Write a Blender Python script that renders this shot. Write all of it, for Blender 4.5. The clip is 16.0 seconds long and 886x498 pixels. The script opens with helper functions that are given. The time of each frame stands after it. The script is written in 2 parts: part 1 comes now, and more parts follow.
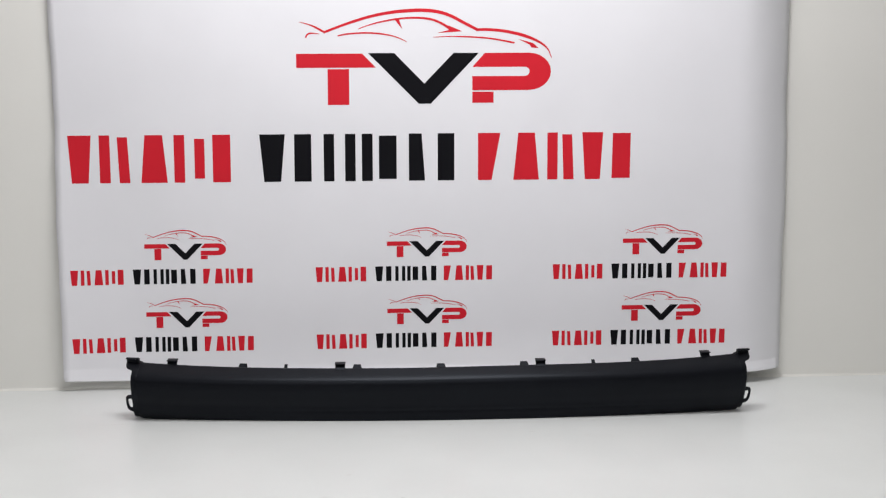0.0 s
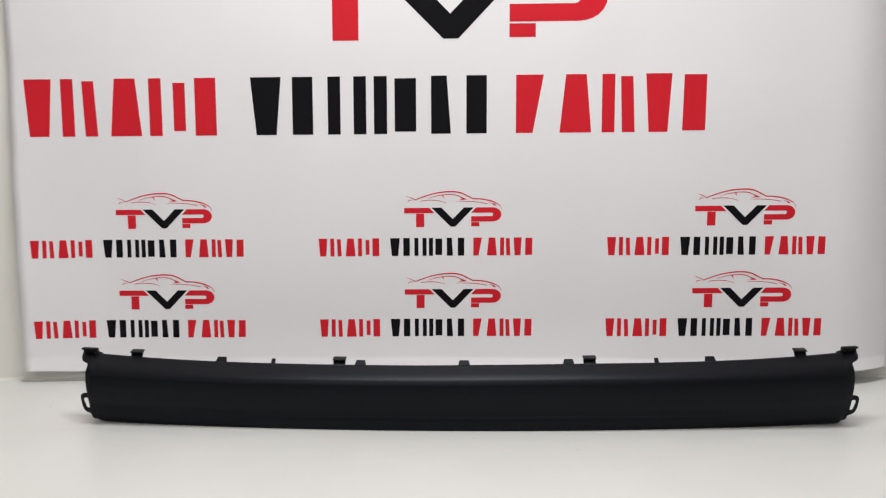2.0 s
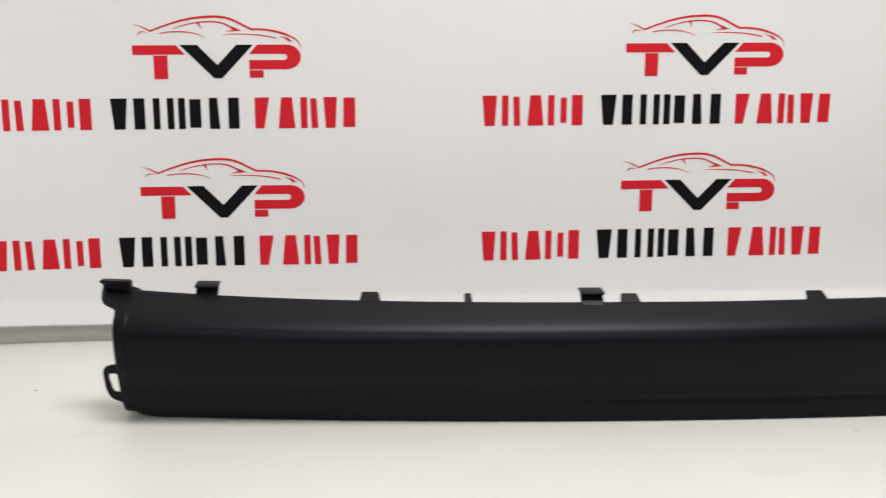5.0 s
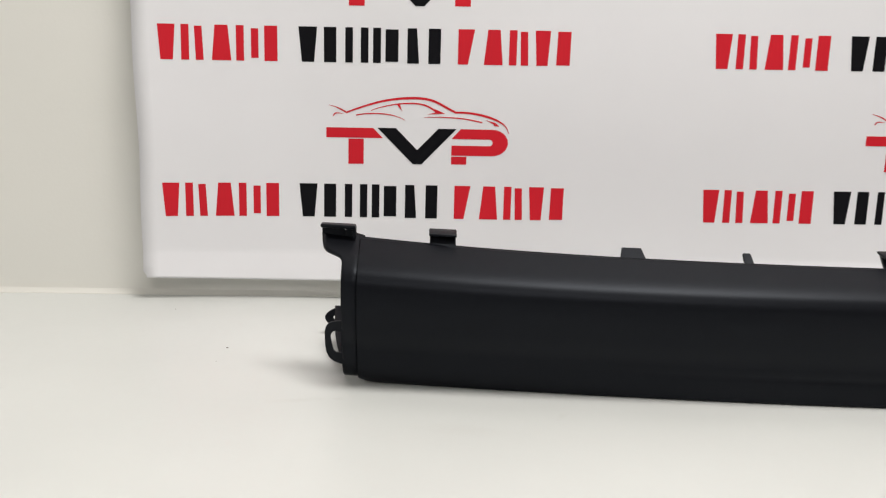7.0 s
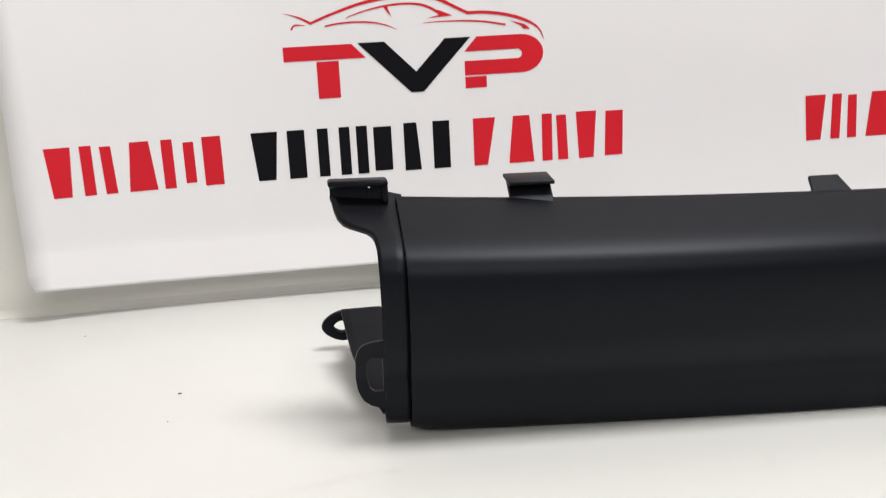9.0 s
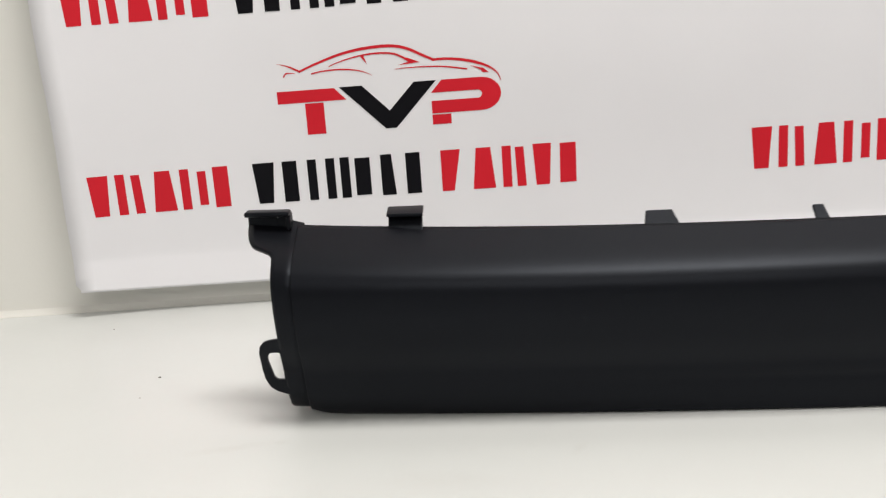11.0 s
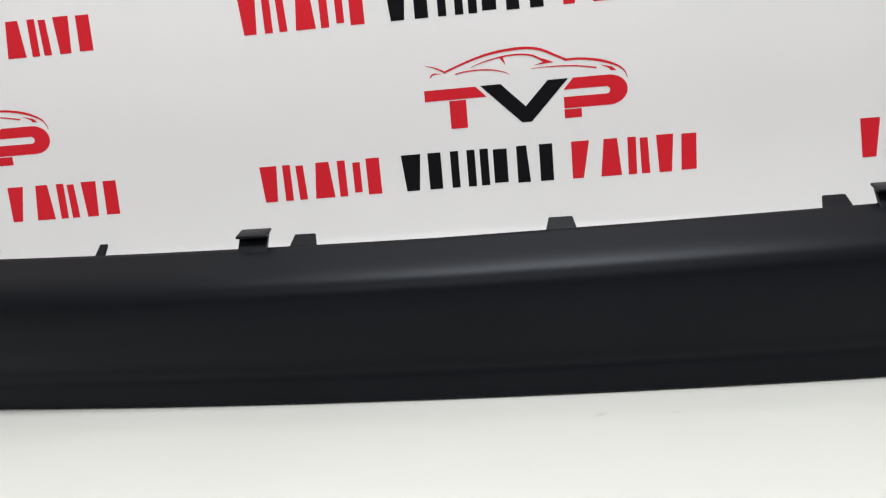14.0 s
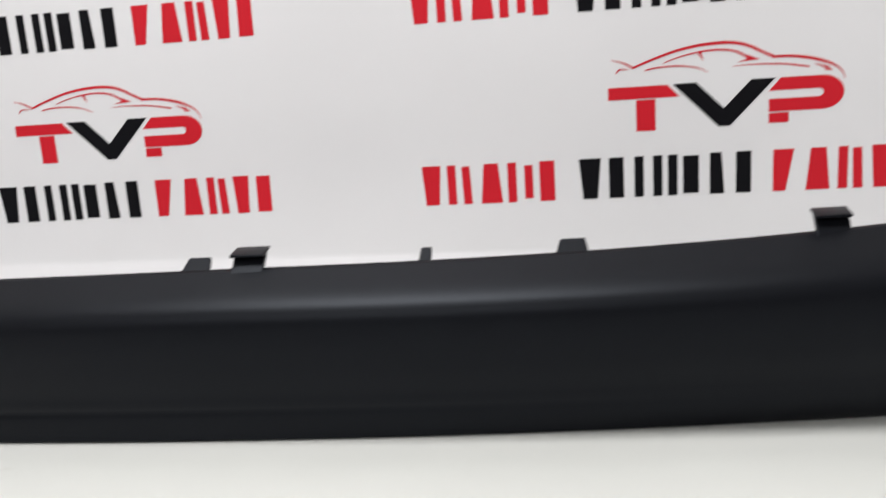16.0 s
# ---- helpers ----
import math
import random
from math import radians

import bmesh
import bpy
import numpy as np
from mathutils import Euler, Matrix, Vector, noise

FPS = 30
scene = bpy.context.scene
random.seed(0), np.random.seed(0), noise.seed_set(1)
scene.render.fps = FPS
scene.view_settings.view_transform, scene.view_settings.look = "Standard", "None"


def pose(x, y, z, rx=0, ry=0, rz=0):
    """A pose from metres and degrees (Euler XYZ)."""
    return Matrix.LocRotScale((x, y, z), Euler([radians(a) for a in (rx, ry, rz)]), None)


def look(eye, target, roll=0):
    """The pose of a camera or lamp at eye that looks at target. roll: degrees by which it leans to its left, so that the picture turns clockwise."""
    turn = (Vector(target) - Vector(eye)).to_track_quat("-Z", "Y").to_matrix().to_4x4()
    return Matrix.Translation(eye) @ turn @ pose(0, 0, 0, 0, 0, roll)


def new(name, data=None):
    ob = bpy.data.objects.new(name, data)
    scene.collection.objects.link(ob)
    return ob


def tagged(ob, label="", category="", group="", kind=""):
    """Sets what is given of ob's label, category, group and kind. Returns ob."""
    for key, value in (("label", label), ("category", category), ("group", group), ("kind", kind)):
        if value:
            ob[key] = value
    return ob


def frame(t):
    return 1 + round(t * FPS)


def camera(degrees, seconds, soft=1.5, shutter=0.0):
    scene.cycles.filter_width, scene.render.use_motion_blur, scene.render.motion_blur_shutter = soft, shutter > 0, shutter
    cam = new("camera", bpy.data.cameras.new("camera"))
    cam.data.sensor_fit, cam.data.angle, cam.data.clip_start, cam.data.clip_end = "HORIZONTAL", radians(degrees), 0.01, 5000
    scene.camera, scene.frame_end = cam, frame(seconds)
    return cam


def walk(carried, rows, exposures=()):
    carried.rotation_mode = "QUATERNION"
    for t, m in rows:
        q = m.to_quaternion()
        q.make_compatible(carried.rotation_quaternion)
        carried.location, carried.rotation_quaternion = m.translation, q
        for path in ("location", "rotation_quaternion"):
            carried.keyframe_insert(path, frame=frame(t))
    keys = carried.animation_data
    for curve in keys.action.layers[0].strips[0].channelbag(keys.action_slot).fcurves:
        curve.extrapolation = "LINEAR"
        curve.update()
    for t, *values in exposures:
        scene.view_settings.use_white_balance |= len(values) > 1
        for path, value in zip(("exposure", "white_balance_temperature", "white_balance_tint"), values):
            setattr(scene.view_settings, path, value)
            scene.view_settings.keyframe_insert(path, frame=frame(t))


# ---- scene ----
cam = camera(51.9, 16.0, soft=1.2, shutter=0.3)
EXPOSURES = [(0.0, 0.32, 6420, 13), (1.5, 0.32, 6420, 13), (2.0, 0.37, 6720, 13), (2.5, 0.39, 7370, 14), (3.0, 0.47, 6620, 9), (3.5, 0.53, 6720, 10), (4.0, 0.61, 6720, 9),
             (4.5, 0.53, 6720, 9), (5.0, 0.62, 6870, 10), (7.5, 0.60, 6820, 11), (8.0, 0.72, 6820, 11), (8.5, 0.75, 6820, 12), (9.0, 0.83, 6770, 12), (11.5, 0.65, 6820, 11), (12.5, 0.71, 6770, 10),
             (13.5, 0.68, 6600, 9), (14.5, 0.68, 6620, 9), (15.5, 0.72, 6570, 10), (16.0, 0.72, 6620, 11)]
PATH = [
    (0, (0.045, -1.902, 0.464), (0.121, 0.089, 0.285), -0.1),
    (0.5, (0.035, -1.856, 0.463), (0.113, 0.132, 0.257), -0.1),
    (1, (0.076, -1.753, 0.459), (0.088, 0.236, 0.252), 0.1),
    (1.5, (0.105, -1.659, 0.453), (0.039, 0.328, 0.236), -0.0),
    (2, (0.107, -1.563, 0.436), (0.056, 0.421, 0.185), -0.1),
    (2.5, (0.063, -1.423, 0.43), (0.07, 0.558, 0.157), 0.9),
    (3, (0.027, -1.322, 0.383), (0.064, 0.653, 0.071), 1.6),
    (3.5, (0.012, -1.199, 0.336), (0.005, 0.779, 0.035), 0.2),
    (4, (-0.023, -1.073, 0.3), (-0.003, 0.911, 0.041), 0.5),
    (4.5, (-0.105, -1.002, 0.272), (-0.068, 0.973, -0.054), 0.8),
    (5, (-0.245, -0.95, 0.27), (-0.131, 1.014, -0.091), 0.0),
    (5.2, (-0.306, -0.938, 0.248), (-0.153, 1.028, -0.083), -0.1),
    (7.3, (-0.404, -0.806, 0.226), (-0.399, 1.151, -0.187), 1.2),
    (7.5, (-0.407, -0.773, 0.224), (-0.409, 1.186, -0.177), 0.7),
    (8, (-0.43, -0.702, 0.211), (-0.451, 1.25, -0.225), -1.6),
    (8.5, (-0.463, -0.642, 0.194), (-0.373, 1.304, -0.258), -2.2),
    (9, (-0.481, -0.597, 0.176), (-0.239, 1.328, -0.312), -2.7),
    (9.2, (-0.482, -0.591, 0.175), (-0.234, 1.326, -0.338), -3.0),
    (11.5, (-0.295, -0.731, 0.206), (-0.426, 1.215, -0.236), -4.1),
    (12, (-0.23, -0.761, 0.213), (-0.317, 1.188, -0.222), -3.6),
    (12.5, (-0.138, -0.765, 0.219), (-0.183, 1.185, -0.223), -4.95),
    (13, (-0.025, -0.78, 0.213), (-0.170, 1.166, -0.226), -4.3),
    (13.5, (0.047, -0.782, 0.217), (-0.103, 1.158, -0.246), -4.8),
    (14, (0.098, -0.764, 0.208), (-0.139, 1.17, -0.24), -5.1),
    (14.5, (0.175, -0.759, 0.213), (-0.207, 1.146, -0.262), -5.5),
    (15, (0.264, -0.745, 0.212), (-0.035, 1.16, -0.322), -5.25),
    (15.5, (0.38, -0.728, 0.214), (0.038, 1.157, -0.362), -4.8),
    (16, (0.483, -0.712, 0.216), (0.159, 1.202, -0.232), -3.8),
]
walk(cam, [(t, look(eye, aim, roll)) for t, eye, aim, roll in PATH], EXPOSURES)

# ---- light ----
world = bpy.data.worlds.new("room_air")
scene.world = world
world.use_nodes = True
world.node_tree.nodes["Background"].inputs[0].default_value = (0.9, 0.95, 1.0, 1)
world.node_tree.nodes["Background"].inputs[1].default_value = 0.05


def panel_lamp(name, eye, aim, width, depth, watts, colour):
    data = bpy.data.lights.new(name, "AREA")
    data.shape, data.size, data.size_y, data.energy, data.color = "RECTANGLE", width, depth, watts, colour
    ob = new(name, data)
    ob.matrix_world = look(eye, aim)
    return ob


panel_lamp("ceiling_panel", (0.09, -0.62, 1.8), (0.09, -0.48, 0), 0.85, 0.45, 20, (1.0, 0.99, 0.98))
# Fill light added in front, out of view, to lift the banner's foot.
panel_lamp("front_fill", (-0.1, -2.9, 1.6), (0.0, 0.0, 0.3), 2.0, 1.3, 20.5, (1.0, 0.99, 0.98))


# ---- materials ----
def material(name, colour, rough, spread=0.06, scale=6.0, grain=300.0, bump=0.02, dist=0.001, spec=0.5, tint=None, sheen=(1, 1, 1)):
    """A surface with slow blotches in its colour, fine grain in its gloss, and fine relief."""
    m = bpy.data.materials.new(name)
    m.use_nodes = True
    nt = m.node_tree
    b = nt.nodes["Principled BSDF"]
    co = nt.nodes.new("ShaderNodeTexCoord")
    slow = nt.nodes.new("ShaderNodeTexNoise")
    slow.inputs["Scale"].default_value, slow.inputs["Detail"].default_value = scale, 6
    fine = nt.nodes.new("ShaderNodeTexNoise")
    fine.inputs["Scale"].default_value, fine.inputs["Detail"].default_value = grain, 3
    nt.links.new(co.outputs["Object"], slow.inputs["Vector"])
    nt.links.new(co.outputs["Object"], fine.inputs["Vector"])
    ramp = nt.nodes.new("ShaderNodeValToRGB")
    lo = [c * (1 - spread) for c in colour] if tint is None else tint
    ramp.color_ramp.elements[0].position, ramp.color_ramp.elements[1].position = 0.35, 0.65
    ramp.color_ramp.elements[0].color = (*lo, 1)
    ramp.color_ramp.elements[1].color = (*colour, 1)
    nt.links.new(slow.outputs["Fac"], ramp.inputs["Fac"])
    nt.links.new(ramp.outputs["Color"], b.inputs["Base Color"])
    gloss = nt.nodes.new("ShaderNodeMapRange")
    gloss.inputs["To Min"].default_value, gloss.inputs["To Max"].default_value = rough - 0.06, rough + 0.06
    nt.links.new(fine.outputs["Fac"], gloss.inputs["Value"])
    nt.links.new(gloss.outputs["Result"], b.inputs["Roughness"])
    relief = nt.nodes.new("ShaderNodeBump")
    relief.inputs["Strength"].default_value, relief.inputs["Distance"].default_value = bump, dist
    nt.links.new(fine.outputs["Fac"], relief.inputs["Height"])
    nt.links.new(relief.outputs["Normal"], b.inputs["Normal"])
    b.inputs["Specular IOR Level"].default_value = spec
    b.inputs["Specular Tint"].default_value = (*sheen, 1)
    return m


VINYL = material("white_vinyl", (0.80, 0.80, 0.83), 0.5, 0.03, 5, 900, 0.05, 0.0005, 0.35)
RED = material("red_ink", (0.65, 0.015, 0.029), 0.55, 0.08, 8, 700, 0.05, 0.0005, 0.18)
DARK = material("black_ink", (0.0065, 0.0065, 0.0085), 0.6, 0.1, 8, 700, 0.05, 0.0005, 0.07)
WALL = material("wall_paint", (0.79, 0.785, 0.745), 0.7, 0.04, 2.5, 260, 0.08, 0.001, 0.3)
FLOOR = material("floor_paint", (0.650, 0.668, 0.655), 0.33, 0.05, 4.5, 160, 0.03, 0.001, 0.55)
PLASTIC = material("black_plastic", (0.0043, 0.0046, 0.0064), 0.40, 0.15, 9, 1500, 0.08, 0.0003, 0.160, sheen=(0.79, 0.875, 1.0))
FAR_WALL = material("room_paint", (0.72, 0.72, 0.70), 0.7, 0.06, 2.5, 260, 0.08, 0.001, 0.3)
# For the unseen floor and wall, dark so the plastic reflects less light.
GREY = material("out_of_view_grey", (0.16, 0.16, 0.16), 0.6, 0.12, 4.0, 120, 0.08, 0.001, 0.3)
CRUMB = material("brown_crumb", (0.27, 0.24, 0.21), 0.8, 0.3, 400, 2000, 0.2, 0.0005)


def scuffs(m, spots, colour):
    """Faint rubbed marks on a floor: soft ragged ovals at the given places."""
    nt = m.node_tree
    base = nt.nodes["Principled BSDF"].inputs["Base Color"]
    co = nt.nodes.new("ShaderNodeTexCoord")
    rag = nt.nodes.new("ShaderNodeTexNoise")
    rag.inputs["Scale"].default_value, rag.inputs["Detail"].default_value = 170, 4
    nt.links.new(co.outputs["Object"], rag.inputs["Vector"])
    for x, y, long, wide, turn, depth in spots:
        place = nt.nodes.new("ShaderNodeMapping")
        place.vector_type = "TEXTURE"
        place.inputs["Location"].default_value = (x, y, 0)
        place.inputs["Rotation"].default_value = (0, 0, radians(turn))
        place.inputs["Scale"].default_value = (long, wide, 1)
        nt.links.new(co.outputs["Object"], place.inputs["Vector"])
        far = nt.nodes.new("ShaderNodeVectorMath")
        far.operation = "LENGTH"
        nt.links.new(place.outputs["Vector"], far.inputs[0])
        rough_edge = nt.nodes.new("ShaderNodeMath")
        rough_edge.operation = "ADD"
        nt.links.new(far.outputs["Value"], rough_edge.inputs[0])
        nt.links.new(rag.outputs["Fac"], rough_edge.inputs[1])
        fade = nt.nodes.new("ShaderNodeMapRange")
        fade.inputs["From Min"].default_value, fade.inputs["From Max"].default_value = 0.6, 1.4
        fade.inputs["To Min"].default_value, fade.inputs["To Max"].default_value = depth, 0
        nt.links.new(rough_edge.outputs["Value"], fade.inputs["Value"])
        mix = nt.nodes.new("ShaderNodeMix")
        mix.data_type = "RGBA"
        nt.links.new(fade.outputs["Result"], mix.inputs["Factor"])
        nt.links.new(base.links[0].from_socket, mix.inputs["A"])
        mix.inputs["B"].default_value = (*colour, 1)
        nt.links.new(mix.outputs["Result"], base)


scuffs(FLOOR, [(0.119, -0.292, 0.0065, 0.0035, 25, 0.5), (0.160, -0.293, 0.006, 0.003, -10, 0.18), (-0.502, -0.186, 0.004, 0.006, 20, 0.12), (0.262, -0.339, 0.008, 0.004, 10, 0.22), (-0.047, -0.555, 0.007, 0.004, 0, 0.25), (0.036, -0.656, 0.005, 0.008, 10, 0.45),
               (-0.076, -0.648, 0.014, 0.006, 15, 0.18), (-0.314, -0.284, 0.010, 0.004, 60, 0.10), (-0.463, -0.261, 0.006, 0.004, 0, 0.12), (-0.49, -0.265, 0.030, 0.006, 12, 0.12),
               (-0.38, -0.31, 0.040, 0.012, -8, 0.07), (0.02, -0.36, 0.050, 0.018, 15, 0.05), (0.38, -0.37, 0.06, 0.02, -12, 0.05)], (0.42, 0.40, 0.36))


# ---- mesh helpers ----
def part(name, bm, mat, parent=None, label=""):
    me = bpy.data.meshes.new(name)
    bmesh.ops.recalc_face_normals(bm, faces=bm.faces)
    bm.to_mesh(me)
    bm.free()
    me.materials.append(mat)
    ob = new(name, me)
    if parent is not None:
        ob.parent = parent
    return tagged(ob, label)


def smooth(ob):
    for p in ob.data.polygons:
        p.use_smooth = True
    return ob


def box(bm, x0, x1, y0, y1, z0, z1):
    v = [bm.verts.new(c) for c in ((x0, y0, z0), (x1, y0, z0), (x1, y1, z0), (x0, y1, z0), (x0, y0, z1), (x1, y0, z1), (x1, y1, z1), (x0, y1, z1))]
    for f in ((0, 3, 2, 1), (4, 5, 6, 7), (0, 1, 5, 4), (1, 2, 6, 5), (2, 3, 7, 6), (3, 0, 4, 7)):
        bm.faces.new([v[i] for i in f])


def bevel(bm, width, segments=2):
    bmesh.ops.bevel(bm, geom=list(bm.edges), offset=width, segments=segments, affect="EDGES", profile=0.5)


# ---- the room ----
WALL_Y = 0.035


def slab(name, lo, hi, mat, label, category):
    bm = bmesh.new()
    box(bm, lo[0], hi[0], lo[1], hi[1], lo[2], hi[2])
    return tagged(part(name, bm, mat), label, category, kind="structure")


# Unseen floor, added in grey to keep the trim's front reflections dark.
slab("floor_front", (-1.9, -3.0, -0.12), (2.1, -0.95, -0.002), GREY, "unseen grey floor added to darken reflections in the trim", "floor")
slab("floor", (-1.9, -0.95, -0.12), (2.1, WALL_Y + 0.08, 0.0), FLOOR, "smooth white painted floor with faint scuffs", "floor")
north = slab("wall_north", (-1.95, 0, -0.12), (2.15, 0.12, 2.4), WALL, "plain off-white wall behind the banner", "wall")
north.matrix_world = pose(0, WALL_Y - 0.004, 0, 0, 0, 1.9)

# small cove rounding floor into wall, added to lighten shade under the banner
bm = bmesh.new()
COVE, STEPS = 0.011, 10
bow = [(-COVE * (1 - math.sin(radians(9 * i))), COVE * (1 - math.cos(radians(9 * i))) + 0.0004) for i in range(STEPS + 1)]
ends = [[bm.verts.new((x, y, z)) for y, z in bow + [(0.004, COVE), (0.004, -0.01), (-COVE, -0.01)]] for x in (-1.93, 2.13)]
for i in range(len(ends[0])):
    j = (i + 1) % len(ends[0])
    bm.faces.new((ends[0][i], ends[0][j], ends[1][j], ends[1][i]))
bm.faces.new(ends[0]), bm.faces.new(ends[1][::-1])
bmesh.ops.recalc_face_normals(bm, faces=bm.faces)
cove = tagged(part("trim_cove", bm, WALL), "smooth off-white cove added to lighten the shaded wall foot", "cove", kind="structure")
for p in cove.data.polygons:
    p.use_smooth = len(p.vertices) == 4 and p.normal.z > 0.02 and p.normal.y < -0.02
cove.matrix_world = pose(0, WALL_Y - 0.001, 0, 0, 0, 1.9)
# Out of view: close the room, white to bounce light into shaded gaps.
slab("wall_west", (-2.02, -3.0, -0.12), (-1.9, WALL_Y + 0.12, 2.4), FAR_WALL, "unseen white side wall that closes the room and bounces light", "wall")
slab("wall_east", (2.1, -3.0, -0.12), (2.22, WALL_Y + 0.12, 2.4), FAR_WALL, "unseen white side wall that closes the room and bounces light", "wall")
# Unseen wall, grey for the dark reflection under the trim's shoulder.
slab("wall_south", (-2.02, -3.12, -0.12), (2.22, -3.0, 2.4), GREY, "unseen wall facing the banner, grey to darken reflections", "wall")
slab("ceiling", (-2.02, -3.12, 2.4), (2.22, WALL_Y + 0.12, 2.52), FAR_WALL, "unseen white ceiling that closes the room and bounces light", "ceiling")


# ---- the banner ----
def left_curl(x):
    """0 to 1: the sheet's western edge lifts off the wall."""
    return min(max(1 - (x + 0.671) / 0.16, 0.0), 1.1) ** 2


def sheet_y(x, z):
    """How far the hanging sheet stands from its plane: slow waves, an edge that lifts off, a lower lip that kicks forward."""
    y = 0.0016 * math.sin(5.1 * x + 0.6 + 1.3 * z) + 0.0010 * math.sin(11.0 * x - 4.0 * z + 1.0) + 0.0007 * math.sin(9.0 * z + 2.0 * x)
    y += 0.0011 * noise.noise(Vector((x * 7, z * 4, 3.1))) + 0.0004 * noise.noise(Vector((x * 19, z * 13, 7.7)))
    y -= (0.014 - 0.0155 * min(max((z - 0.16) / 0.40, 0.0), 1.0)) * left_curl(x)
    if x > 0.74:
        y += 0.042 * ((x - 0.74) / 0.11) ** 2
    if z < 0.046:
        y -= (0.14 + 0.10 * min(max((x + 0.3) / 0.5, 0), 1)) * (0.046 - z)
    return y


def banner_left(z):
    return -0.671 - 0.011 * z + 0.0015 * math.sin(14 * z) + 0.0006 * math.sin(47 * z + 2)


def banner_right(z):
    return 0.860 + 0.004 * math.sin(5.2 * z - 0.6) + 0.0022 * math.sin(17 * z + 1) + 0.0010 * math.sin(41 * z)


def banner_bottom(x):
    return 0.0185 + 0.004 * (x + 0.67) + 0.0032 * left_curl(x)


banner = tagged(new("banner"), "white vinyl banner printed with red and black emblems", "banner")
bm = bmesh.new()
NX, heights = 110, [0, 0.002, 0.006, 0.011, 0.016, 0.019, 0.0215, 0.0235, 0.026, 0.030] + [0.04 + 0.0118 * i for i in range(92)]
grid = []
for h in heights:
    row = []
    for i in range(NX + 1):
        s = i / NX
        z = 0.0 + h
        a, b = banner_left(z), banner_right(z)
        x = a + (b - a) * s
        if h < 0.004 and (i == 0 or i == NX):
            x += 0.003 if i == 0 else -0.003
        z += banner_bottom(x)
        row.append(bm.verts.new((x, sheet_y(x, z), z)))
    grid.append(row)
for r0, r1 in zip(grid, grid[1:]):
    for i in range(NX):
        bm.faces.new((r0[i], r0[i + 1], r1[i + 1], r1[i]))
fabric = smooth(part("fabric", bm, VINYL, banner, "white vinyl sheet with a creased lower hem"))
mod = fabric.modifiers.new("thickness", "SOLIDIFY")
mod.thickness, mod.offset = 0.0006, 0


# The print is laid out from the top left corner of the emblem's left block, in metres of the large one.
TILT = 0.0065


def printed(name, loops, origin, scale, mat, parent, label=""):
    """Flat inked shapes on the sheet; each loop is an outline, cut fine enough to follow the sheet."""
    bm = bmesh.new()
    for loop in loops:
        bm.faces.new([bm.verts.new((x * scale, 0, z * scale)) for x, z in loop])
    bm.normal_update()
    bmesh.ops.triangulate(bm, faces=bm.faces[:], ngon_method="EAR_CLIP")
    for _ in range(6):
        long = [e for e in bm.edges if e.calc_length() > 0.028]
        if not long:
            break
        bmesh.ops.subdivide_edges(bm, edges=long, cuts=1)
        bmesh.ops.triangulate(bm, faces=[f for f in bm.faces if len(f.verts) > 3])
    for v in bm.verts:
        x = origin[0] + v.co.x
        z = origin[1] + v.co.z + TILT * x
        v.co = (x, sheet_y(x, z) - 0.00055, z)
    for f in bm.faces:
        if f.normal.y > 0:
            f.normal_flip()
    me = bpy.data.meshes.new(name)
    bm.to_mesh(me)
    bm.free()
    me.materials.append(mat)
    ob = new(name, me)
    ob.parent = parent
    return tagged(ob, label)


def stroke(points, w0, w1, w2=None):
    """The outline of a tapered line; widths at its start, its middle and its end."""
    w2 = w1 if w2 is None else w2
    n, left, right = len(points) - 1, [], []
    for i, p in enumerate(points):
        a, b = points[max(i - 1, 0)], points[min(i + 1, n)]
        d = math.hypot(b[0] - a[0], b[1] - a[1])
        nx, nz = -(b[1] - a[1]) / d, (b[0] - a[0]) / d
        s = i / n
        w = w0 + (w1 - w0) * 2 * s if s < 0.5 else w1 + (w2 - w1) * (2 * s - 1)
        left.append((p[0] + nx * w / 2, p[1] + nz * w / 2))
        right.append((p[0] - nx * w / 2, p[1] - nz * w / 2))
    return left + right[::-1]


def curve(points, n=6):
    """Catmull-Rom points through a few given ones."""
    out = []
    for i in range(len(points) - 1):
        p0, p1, p2, p3 = points[max(i - 1, 0)], points[i], points[i + 1], points[min(i + 2, len(points) - 1)]
        for k in range(n):
            t = k / n
            out.append(tuple(0.5 * (2 * p1[j] + (p2[j] - p0[j]) * t + (2 * p0[j] - 5 * p1[j] + 4 * p2[j] - p3[j]) * t * t
                                    + (3 * p1[j] - p0[j] - 3 * p2[j] + p3[j]) * t ** 3) for j in (0, 1)))
    return out + [points[-1]]


def e(x, y):
    return ((x - 72) * 0.000432, (259 - y) * 0.00042)


def arc(cx, cy, rx, ry, a0, a1, n=12):
    return [e(cx + rx * math.sin(radians(a0 + (a1 - a0) * i / n)), cy - ry * math.cos(radians(a0 + (a1 - a0) * i / n))) for i in range(n + 1)]


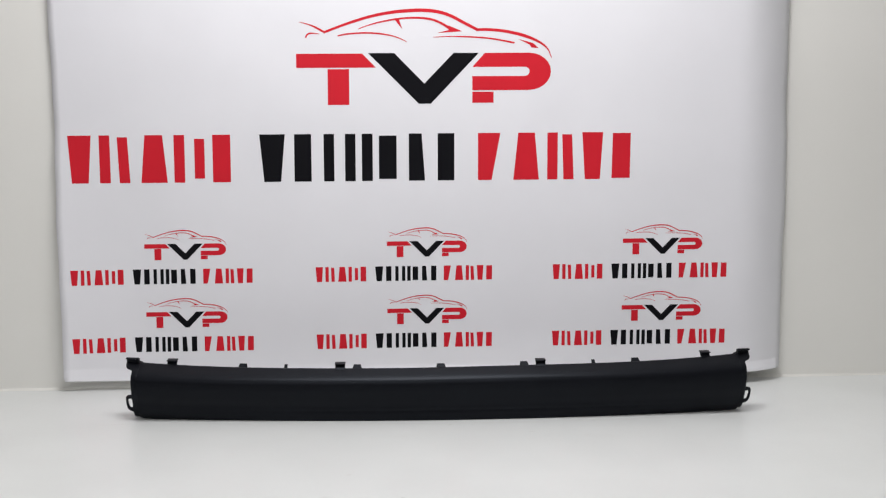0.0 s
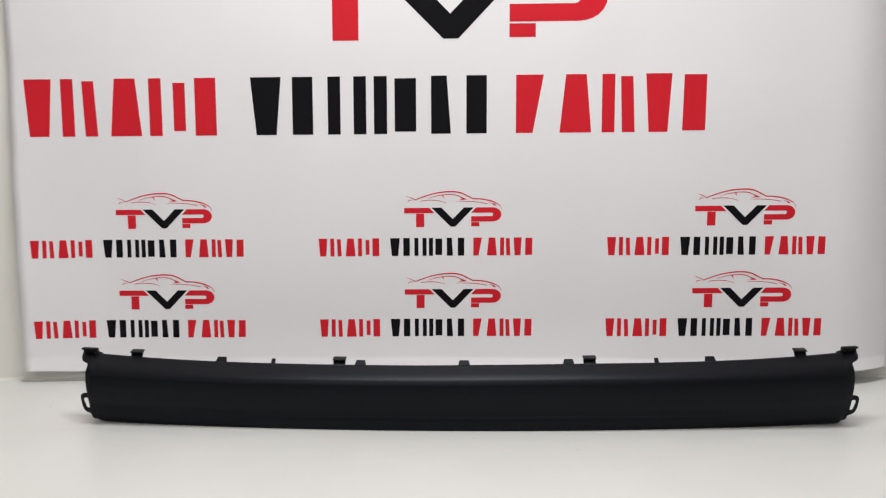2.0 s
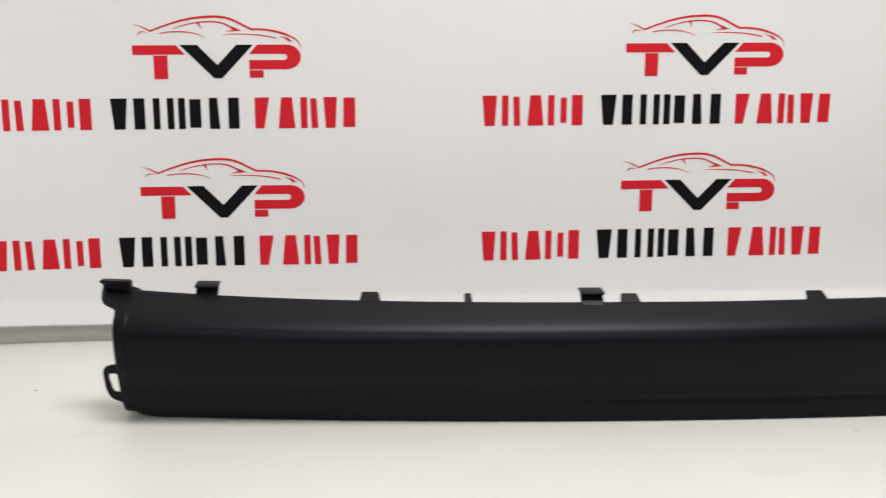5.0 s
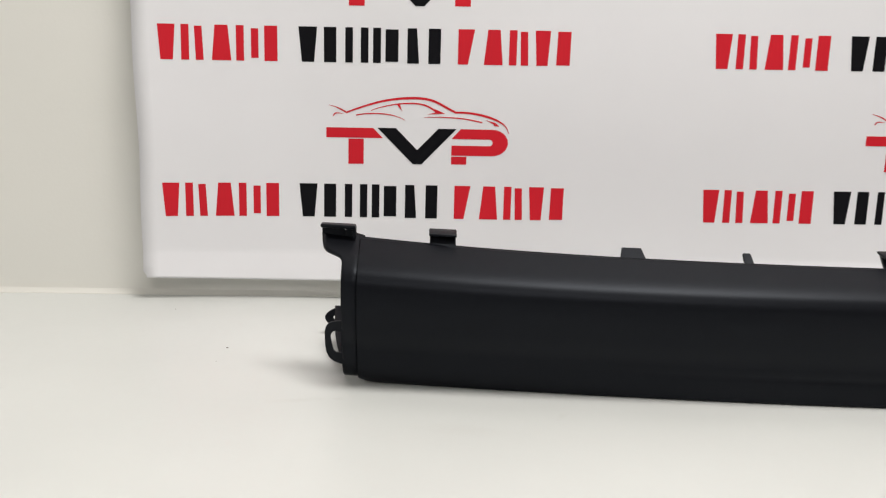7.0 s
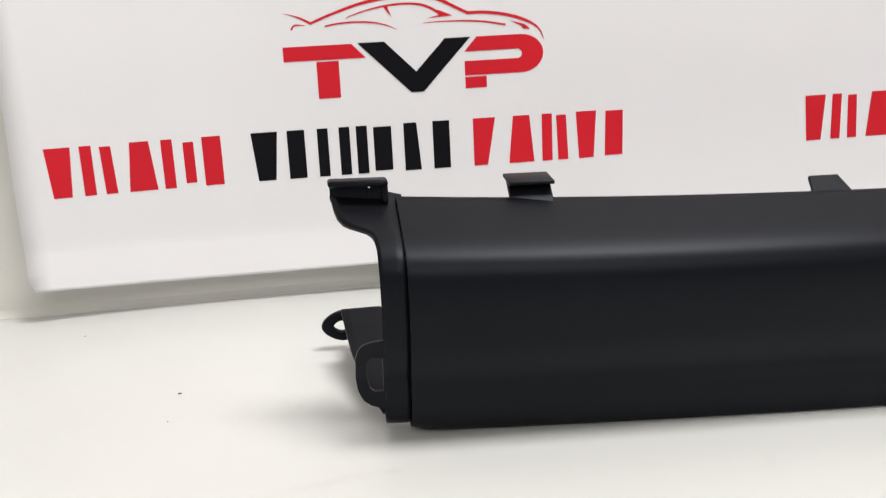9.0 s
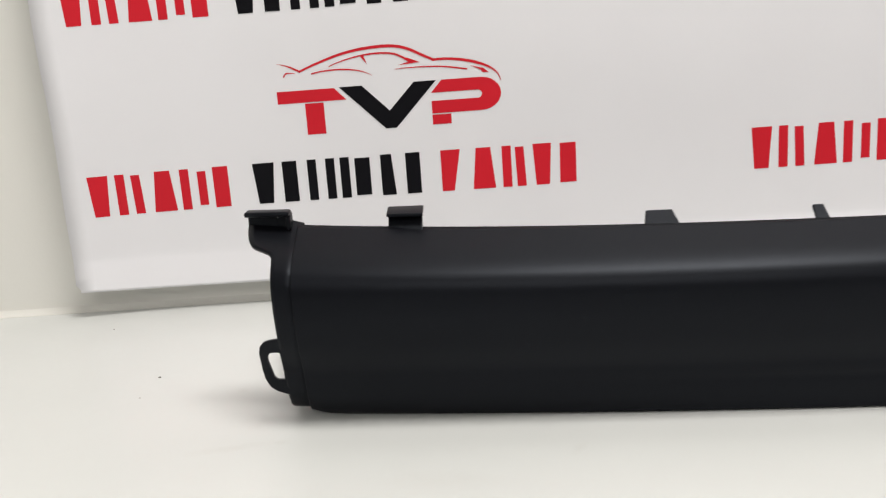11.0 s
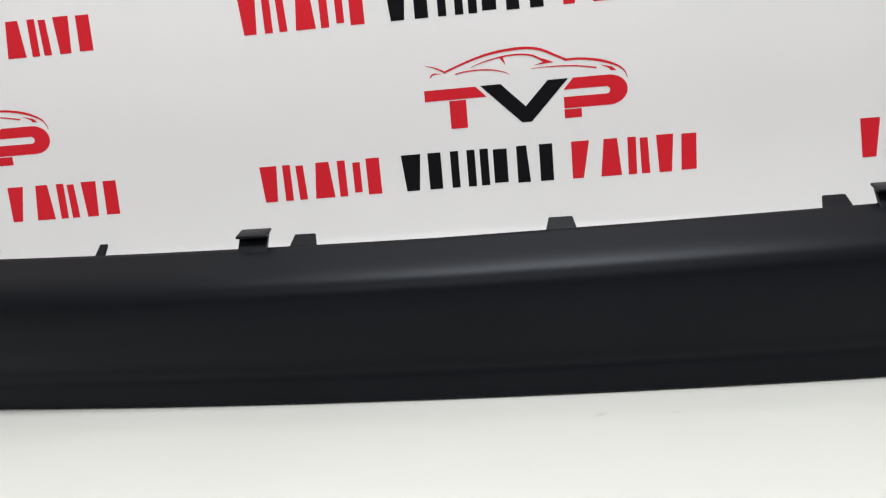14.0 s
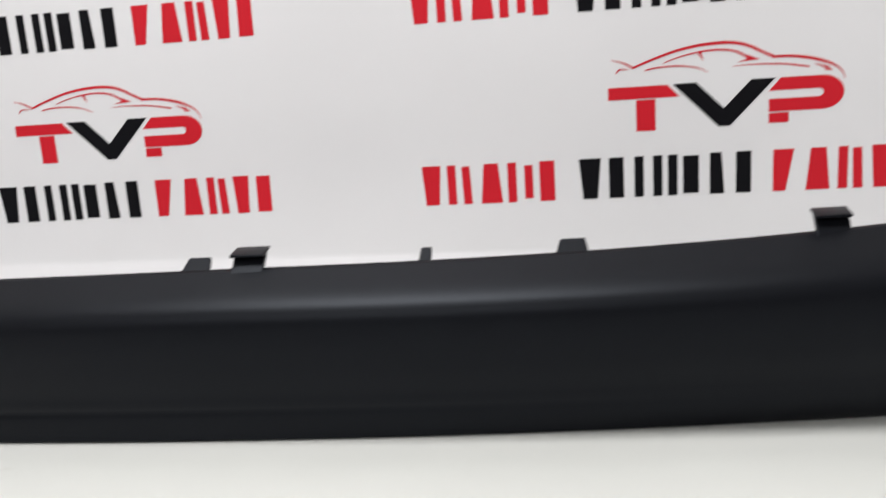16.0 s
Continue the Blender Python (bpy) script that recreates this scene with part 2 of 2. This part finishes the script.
LEFT_BLOCKS = [[e(*p) for p in loop] for loop in (((72, 259), (385, 259), (449, 327), (72, 327)), ((220, 334), (322, 334), (322, 507), (220, 507)))]
CHEVRON = [e(*p) for p in ((413, 257), (537, 257), (680, 405), (820, 257), (941, 257), (711, 503), (653, 503))]
HOOK_BLOCK = [e(910, 325), e(970, 257)] + arc(1180, 348, 108, 91, 0, 180) + [e(910, 439), e(910, 370)] + arc(1162, 347.5, 23, 22.5, 180, 0, 8)
FOOT_BLOCK = [e(910, 446), e(1012, 446), e(1012, 500), e(910, 500)]
CAR_LINES = [
    stroke(curve([e(203, 157), e(300, 120), e(420, 82), e(520, 62), e(600, 54), e(680, 52), e(750, 60), e(810, 80), e(870, 112), e(938, 147)]), 0.0045, 0.0072, 0.0058),
    stroke(curve([e(926, 145), e(1000, 145), e(1080, 155), e(1160, 175), e(1230, 205), e(1272, 240), e(1290, 283)]), 0.0055, 0.0065, 0.0012),
    stroke(curve([e(88, 106), e(140, 121), e(180, 140), e(210, 158)]), 0.0006, 0.0036, 0.0045),
    stroke(curve([e(117, 181), e(136, 161), e(184, 164)]), 0.0030, 0.0034, 0.0008),
    stroke(curve([e(368, 141), e(400, 128), e(470, 108), e(560, 92), e(650, 88), e(720, 97), e(772, 120), e(808, 146)]), 0.0014, 0.0040, 0.0052),
    [e(772, 120), e(800, 126), e(862, 153), e(742, 161), e(802, 146)],
    [e(541, 97), e(560, 94), e(577, 144)],
    stroke(curve([e(270, 173), e(330, 163), e(420, 160), e(500, 168), e(560, 185), e(597, 204)]), 0.0030, 0.0034, 0.0010),
    stroke(curve([e(724, 181), e(800, 178), e(900, 180), e(1000, 188), e(1112, 209)]), 0.0010, 0.0030, 0.0036),
    [e(1128, 190), e(1200, 210), e(1228, 235), e(1192, 232), e(1186, 219)],
]

HI = 0.0975


def block(t0, t1, f0, f1, head=0.0, foot=0.0):
    """A plain upright block: its span at the head and at the foot, and how far it stops short of the line's height at each."""
    return [(t0, -head), (t1, -head), (f1, foot - HI), (f0, foot - HI)]


# Three runs of plain blocks, as wide and as heavy as the strokes of the print.
LINE = [
    (RED, [block(0.007, 0.0545, 0.014, 0.0475), block(0.0705, 0.092, 0.0705, 0.092), block(0.107, 0.1275, 0.11, 0.1315, 0.004),
           block(0.163, 0.1985, 0.154, 0.2075), block(0.2214, 0.243, 0.2214, 0.243), block(0.263, 0.2835, 0.263, 0.2835, 0.008, 0.008),
           block(0.3, 0.3365, 0.3, 0.3365)]),
    (DARK, [block(0.396, 0.4485, 0.405, 0.4395), block(0.4675, 0.5025, 0.4675, 0.5025), block(0.528, 0.5495, 0.528, 0.5495),
            block(0.572, 0.5935, 0.572, 0.5935), block(0.6067, 0.629, 0.6067, 0.629), block(0.642, 0.6785, 0.642, 0.6785, 0.004, 0.004),
            block(0.704, 0.7305, 0.704, 0.7375), block(0.764, 0.7985, 0.764, 0.7985)]),
    (RED, [block(0.848, 0.8945, 0.848, 0.8765), block(0.932, 0.9665, 0.922, 0.9755), block(0.993, 1.0145, 0.993, 1.0145),
           block(1.024, 1.0445, 1.027, 1.0485, 0.004), block(1.066, 1.1095, 1.072, 1.1035), block(1.13, 1.1675, 1.128, 1.1665, 0.002, 0.002)]),
]


def print_group(x, z, scale, line=1.0, inset=0.0):
    at = (x, z)
    emblem = printed("emblem", [CHEVRON], at, scale, DARK, banner, "black printed chevron between red blocks")
    for loop in CAR_LINES:
        printed("swept_line", [loop], at, scale, RED, emblem, "thin red printed line")
    for loop in (*LEFT_BLOCKS, HOOK_BLOCK, FOOT_BLOCK):
        printed("red_block", [loop], at, scale, RED, emblem, "red printed block")
    for mat, marks in LINE:
        for mark in marks:
            loop = [(px * line + inset - 0.474, pz - 0.1635) for px, pz in mark]
            printed("printed_block", [loop], at, scale, mat, banner, "red printed block" if mat is RED else "black printed block")


print_group(-0.183, 0.6970, 1.0)
for z in (0.3092, 0.1668):
    print_group(-0.502, z, 0.320)
    print_group(0.0, z, 0.319)
    print_group(0.4975, z + 0.001, 0.324, 0.988, 0.010)


# ---- the bumper trim ----
trim = tagged(new("bumper_trim"), "black textured plastic bumper trim strip lying on the floor", "bumper trim")
trim.matrix_world = pose(0.1133, 0, 0, 0, 0, 0.46)


def front(u):
    return -0.260 + 0.128 * u * u


def top(u):
    return 0.0942 + 0.095 * u ** 4 + 0.020 * max(u - 0.2, 0) ** 2 + 0.0029 * min(max((u + 0.08) / 0.25, 0), 1)


# Cross-section: the foot leans forward to a blunt nose, above which a shoulder rolls back to the upper edge.
FOOT_LEAN = [(0.0, 0.012), (0.03, 0.04), (0.115, 0.10), (0.175, 0.14), (0.22, 0.17), (0.25, 0.19), (0.28, 0.21), (0.31, 0.23), (0.36, 0.26), (0.44, 0.305), (0.72, 0.43), (0.89, 0.53), (0.975, 0.595), (1.0, 0.64), (1.0, 0.68)]
SHOULDER_ROLL = [(0.0055, 0.720), (0.024, 0.755), (0.058, 0.785), (0.104, 0.810), (0.173, 0.835), (0.286, 0.865), (0.453, 0.900), (0.727, 0.950), (1.0, 1.0)]


def nose(u):
    return -0.011 - 0.018 * (u / 0.56) ** 2


def back_edge(u):
    return 0.018 - 0.010 * (u / 0.56) ** 2


def section(u):
    toe = 0.0028 - 0.0025 * u / 0.56
    groove = 0.0010 * max(0.0, 1 - (u / 0.47) ** 2)
    foot = [(nose(u) * f ** (1 - 0.5 * (u / 0.58) ** 2) - toe * max(0, 1 - h / 0.3) + groove * math.exp(-((h - 0.20) / 0.028) ** 2), h) for f, h in FOOT_LEAN]
    return [(0.0085 - toe, 0.0), (0.0030 - toe, 0.0005)] + foot + [(nose(u) + (back_edge(u) - nose(u)) * f, h) for f, h in SHOULDER_ROLL]


def profile(u):
    """The section drawn finer, as a smooth run of (forward, share of the height) pairs."""
    return curve(section(u), 3)


def sheet(bm, rows):
    for a, b in zip(rows, rows[1:]):
        for i in range(len(a) - 1):
            bm.faces.new((a[i], b[i], b[i + 1], a[i + 1]))


def thick(ob, t):
    m = ob.modifiers.new("thickness", "SOLIDIFY")
    m.thickness, m.offset = t, 1
    return ob


def along(points, n):
    """Evenly spaced points round a closed outline."""
    ring = points + points[:1]
    steps = [math.dist(p, q) for p, q in zip(ring, ring[1:])]
    total, out = sum(steps), []
    for k in range(n):
        d, i = total * k / n, 0
        while d > steps[i]:
            d, i = d - steps[i], i + 1
        f = d / steps[i]
        out.append(tuple(ring[i][j] + (ring[i + 1][j] - ring[i][j]) * f for j in (0, 1)))
    return out


def lookup(table, v):
    """Straight-line reading of a rising table of (key, value) pairs."""
    for (a, p), (b, q) in zip(table, table[1:]):
        if v <= b:
            return p + (q - p) * max(0.0, (v - a) / (b - a))
    return table[-1][1]


SEAM, SHORT = 0.5675, 0.0130


def tuck(u):
    """How far the lower corner is drawn up at either end."""
    s = min(max((abs(u + (SHORT / 2 if u > 0 else 0)) - 0.552) / 0.015, 0.0), 1.0)
    return 0.0024 * s * s


HALF = SEAM - SHORT / 2
NEAR_END = [0.0, 0.0005, 0.0012, 0.0025, 0.005]
COLUMNS = [-HALF + d for d in NEAR_END] + [-HALF + 2 * HALF * i / 120 for i in range(1, 120)] + [HALF - d for d in reversed(NEAR_END)]
COLUMNS = [u - SHORT / 2 for u in COLUMNS]
bm = bmesh.new()
sheet(bm, [[bm.verts.new((u, front(u) + dy, h * top(u) + tuck(u) * max(0.0, 1 - 4 * h))) for dy, h in profile(u)] for u in COLUMNS])
shell = smooth(part("shell", bm, PLASTIC, trim))
thick(shell, -0.0026)

# Outer edge of the end plate: straight beside the front, then out to the ear that carries the lip.
PLATE_EDGE = [(0.0, 0.5778), (0.05, 0.5783), (0.10, 0.5786), (0.20, 0.5787), (0.60, 0.5784), (0.845, 0.5784), (0.870, 0.5789), (0.884, 0.5798), (0.894, 0.5818), (0.901, 0.5850),
              (0.907, 0.5882), (0.916, 0.5909), (0.930, 0.5928), (0.955, 0.5941), (1.0, 0.5950), (1.06, 0.5954)]
# The loop beside the foot, outward from the plate's edge and up from the floor.
EYE_OUTER = [(-0.003, 0.0152), (0.0, 0.0152), (0.0058, 0.0174), (0.0092, 0.0202), (0.0112, 0.0252), (0.0119, 0.0310), (0.0117, 0.0370), (0.0116, 0.0415), (0.0104, 0.0460), (0.0080, 0.0486),
             (0.0045, 0.0497), (0.0, 0.0503), (-0.003, 0.0503)]
EYE_SLOT = [(0.0004, 0.0246), (0.0042, 0.0246), (0.0060, 0.0262), (0.0070, 0.0310), (0.0077, 0.0365), (0.0074, 0.0393), (0.0055, 0.0420), (0.0004, 0.0420)]
# The tongue behind the eye: back from the front line, height, inner and outer edge.
TONGUE = [(0.014, 0.0060, 0.5700, 0.5786), (0.022, 0.0085, 0.5700, 0.5815), (0.040, 0.0150, 0.5700, 0.5868), (0.055, 0.0198, 0.5700, 0.5897), (0.070, 0.0250, 0.5702, 0.5915), (0.082, 0.0300, 0.5706, 0.5926),
          (0.086, 0.0317, 0.5716, 0.5930), (0.0875, 0.0322, 0.5730, 0.5930)]

for side in (-1, 1):
    before = set(trim.children)
    END = side * 0.579 - (SHORT if side > 0 else 0)
    high = top(END)

    # end plate with its ear, a hair behind the shell
    line = [(dy, h * high) for dy, h in profile(side * 0.579)]
    line += [(line[-1][0] + 0.0006, high + 0.0008)]
    fine = curve(line, 2)
    rows = []
    bm = bmesh.new()
    for k in range(9):
        s = k / 8
        row = []
        for dy, z in fine:
            edge = lookup(PLATE_EDGE, z / high)
            inner = SEAM - 0.003 if z <= high else 0.5708
            u = inner + s * (edge - inner)
            fit_top = top(side * u - (SHORT if side > 0 else 0)) / high if z <= high else 1.0
            row.append(bm.verts.new((side * u, front(0.579) + dy + 0.0024 + 0.0030 * max(0.0, 1 - 3 * s) + 0.18 * (u - 0.575), z * fit_top + 0.003 * (1 - z / high) * (z < high))))
        rows.append(row)
    sheet(bm, rows)
    plate = thick(smooth(part("end_plate", bm, PLASTIC, trim)), -0.0026)

    # lip along the ear's head, its end post and the narrow wall that carries it
    y0 = front(0.579) + line[-1][0] + 0.001
    for name, u0, u1, ya, yb, z0, z1, r in (("lip", 0.5706, 0.5957, -0.0082, 0.0012, 0.0047, 0.0075, 0.0012), ("post", 0.5706, 0.5734, -0.0055, 0.0030, -0.0030, 0.0062, 0.0010),
                                           ("wall", 0.5787, 0.5950, -0.0018, 0.0008, -0.0026, 0.0054, 0.0004), ("wall", 0.5730, 0.5778, -0.0018, 0.0008, -0.0026, 0.0054, 0.0004),
                                           ("wall", 0.5774, 0.5791, -0.0016, 0.0006, -0.0026, 0.0030, 0.0003)):
        bm = bmesh.new()
        lo, hi = sorted((side * u0, side * u1))
        box(bm, lo, hi, y0 + ya, y0 + yb, high + z0, high + z1)
        bevel(bm, r, 3)
        for v in bm.verts:
            v.co.y += 0.2 * (abs(v.co.x) - 0.575)
        smooth(part(name, bm, PLASTIC, plate))

    # flat loop beside the foot, in the slope of the plate
    def slope(z):
        return front(0.579) + 0.0035 + lookup(sorted((h * high, dy) for dy, h in profile(side * 0.579)[6:]), z)

    bm = bmesh.new()
    loops = []
    for outline, back in ((EYE_OUTER, 0.0), (EYE_OUTER, 0.0020), (EYE_SLOT, 0.0020), (EYE_SLOT, 0.0)):
        loops.append([bm.verts.new((side * (0.5785 + u), slope(z) + back + 0.12 * max(u, 0), z)) for u, z in along(outline, 48)])
    for q in range(4):
        a, b = loops[q], loops[(q + 1) % 4]
        for k in range(48):
            bm.faces.new((a[k], a[(k + 1) % 48], b[(k + 1) % 48], b[k]))
    bmesh.ops.recalc_face_normals(bm, faces=bm.faces)
    part("fixing_eye", bm, PLASTIC, trim)

    # tongue that rises towards the back behind the eye, and the pointed hook at its far edge
    bm = bmesh.new()
    fy = front(0.579) - 0.006
    sheet(bm, [[bm.verts.new((side * (u0 + (u1 - u0) * k / 5), fy + y, z)) for k in range(6)] for y, z, u0, u1 in TONGUE])
    tongue = thick(smooth(part("end_return", bm, PLASTIC, trim)), -0.0024)
    bm = bmesh.new()
    loops = []
    for grow, back in ((1.0, 0.0), (1.0, 0.004), (0.0, 0.004), (0.0, 0.0)):
        ring = []
        for k in range(32):
            c, n = math.cos(2 * math.pi * k / 32), math.sin(2 * math.pi * k / 32)
            ring.append(bm.verts.new((side * (0.5930 + (0.0042 + 0.0068 * grow) * c), fy + 0.112 + back, 0.0146 + (0.0030 + 0.0056 * grow) * n * (1 - 0.22 * max(c, 0)))))
        loops.append(ring)
    for q in range(4):
        a, b = loops[q], loops[(q + 1) % 4]
        for k in range(32):
            bm.faces.new((a[k], a[(k + 1) % 32], b[(k + 1) % 32], b[k]))
    bmesh.ops.recalc_face_normals(bm, faces=bm.faces)
    rim = [e for e in bm.edges if e.calc_face_angle(0) > 1.0]
    bmesh.ops.bevel(bm, geom=rim, offset=0.0010, segments=2, affect="EDGES", profile=0.5)
    smooth(part("hook", bm, PLASTIC, tongue))
    # arm between the hook and the tongue's far edge
    bm = bmesh.new()
    lo, hi = sorted((side * 0.5800, side * 0.5900))
    box(bm, lo, hi, fy + 0.080, fy + 0.116, 0.0095, 0.0205)
    bevel(bm, 0.0015, 2)
    part("arm", bm, PLASTIC, tongue)
    if side > 0:
        for ob in set(trim.children) - before:
            ob.location.x -= SHORT


def edge_at(u):
    return front(u) + back_edge(u), top(u)


def askew(bm, u):
    """Turn a small fixing into the line of the curved edge."""
    for v in bm.verts:
        v.co.y += 0.256 * u * (v.co.x - u)


# channel clips along the upper edge
for u in (-0.5095, -0.1975, 0.1755, 0.494):
    y, z = edge_at(u)
    z -= 0.0008 if u < -0.5 else 0.0
    w = 0.0097
    bm = bmesh.new()
    box(bm, u - w + 0.0006, u + w - 0.0006, y - 0.0042, y - 0.0004, z - 0.003, z + 0.0086)
    for v in bm.verts:
        if v.co.z > z:
            v.co.y += 0.0107
    bevel(bm, 0.0004)
    askew(bm, u)
    clip = part("clip", bm, PLASTIC, trim)
    bm = bmesh.new()
    box(bm, u - w, u + w, y - 0.0016, y + 0.0120, z + 0.0080, z + 0.0098)
    for v in bm.verts:
        v.co.z -= 0.13 * (y + 0.0125 - v.co.y)
    bevel(bm, 0.0006, 3)
    askew(bm, u)
    smooth(part("lip", bm, PLASTIC, clip))

# plain locating tabs
for u, w in ((-0.3775, 0.0068), (-0.298, 0.0028), (-0.166, 0.0066), (-0.011, 0.0070), (0.1445, 0.0066), (0.276, 0.0030), (0.3568, 0.0068)):
    y, z = edge_at(u)
    lean = 0.0026 if w > 0.005 else 0.0008
    bm = bmesh.new()
    rows = []
    for dy, dz, ww in ((-0.002, -0.0016, w + lean), (0.0085, 0.0057, w), (0.0085, 0.0037, w), (-0.002, -0.0038, w + lean)):
        rows.append([bm.verts.new((u + s * ww, y + dy, z + dz)) for s in (-1, 1)])
    for q in range(4):
        a, b = rows[q], rows[(q + 1) % 4]
        bm.faces.new((a[0], a[1], b[1], b[0]))
    bm.faces.new([r[0] for r in rows]), bm.faces.new([r[1] for r in rows][::-1])
    bevel(bm, 0.0005, 1)
    askew(bm, u)
    part("tab", bm, PLASTIC, trim)


# ---- crumbs on the floor ----
def crumb(x, y, size, turn, thin):
    bm = bmesh.new()
    bmesh.ops.create_icosphere(bm, subdivisions=2, radius=size)
    for v in bm.verts:
        v.co *= 1 + 0.35 * noise.noise(v.co * (1.7 / size) + Vector((x, y, turn)) * 9)
        v.co.z *= 0.35
        v.co.y *= thin
    bm.transform(pose(x, y, size * 0.3, 0, 0, turn))
    return tagged(smooth(part("crumb", bm, CRUMB)), "tiny dark crumb on the white floor", "crumb", "crumbs on the floor")


for args in ((-0.562, -0.1565, 0.0011, 8, 0.25), (-0.633, -0.049, 0.0006, 40, 0.8), (-0.563, -0.1895, 0.0005, 70, 0.6)):
    crumb(*args)
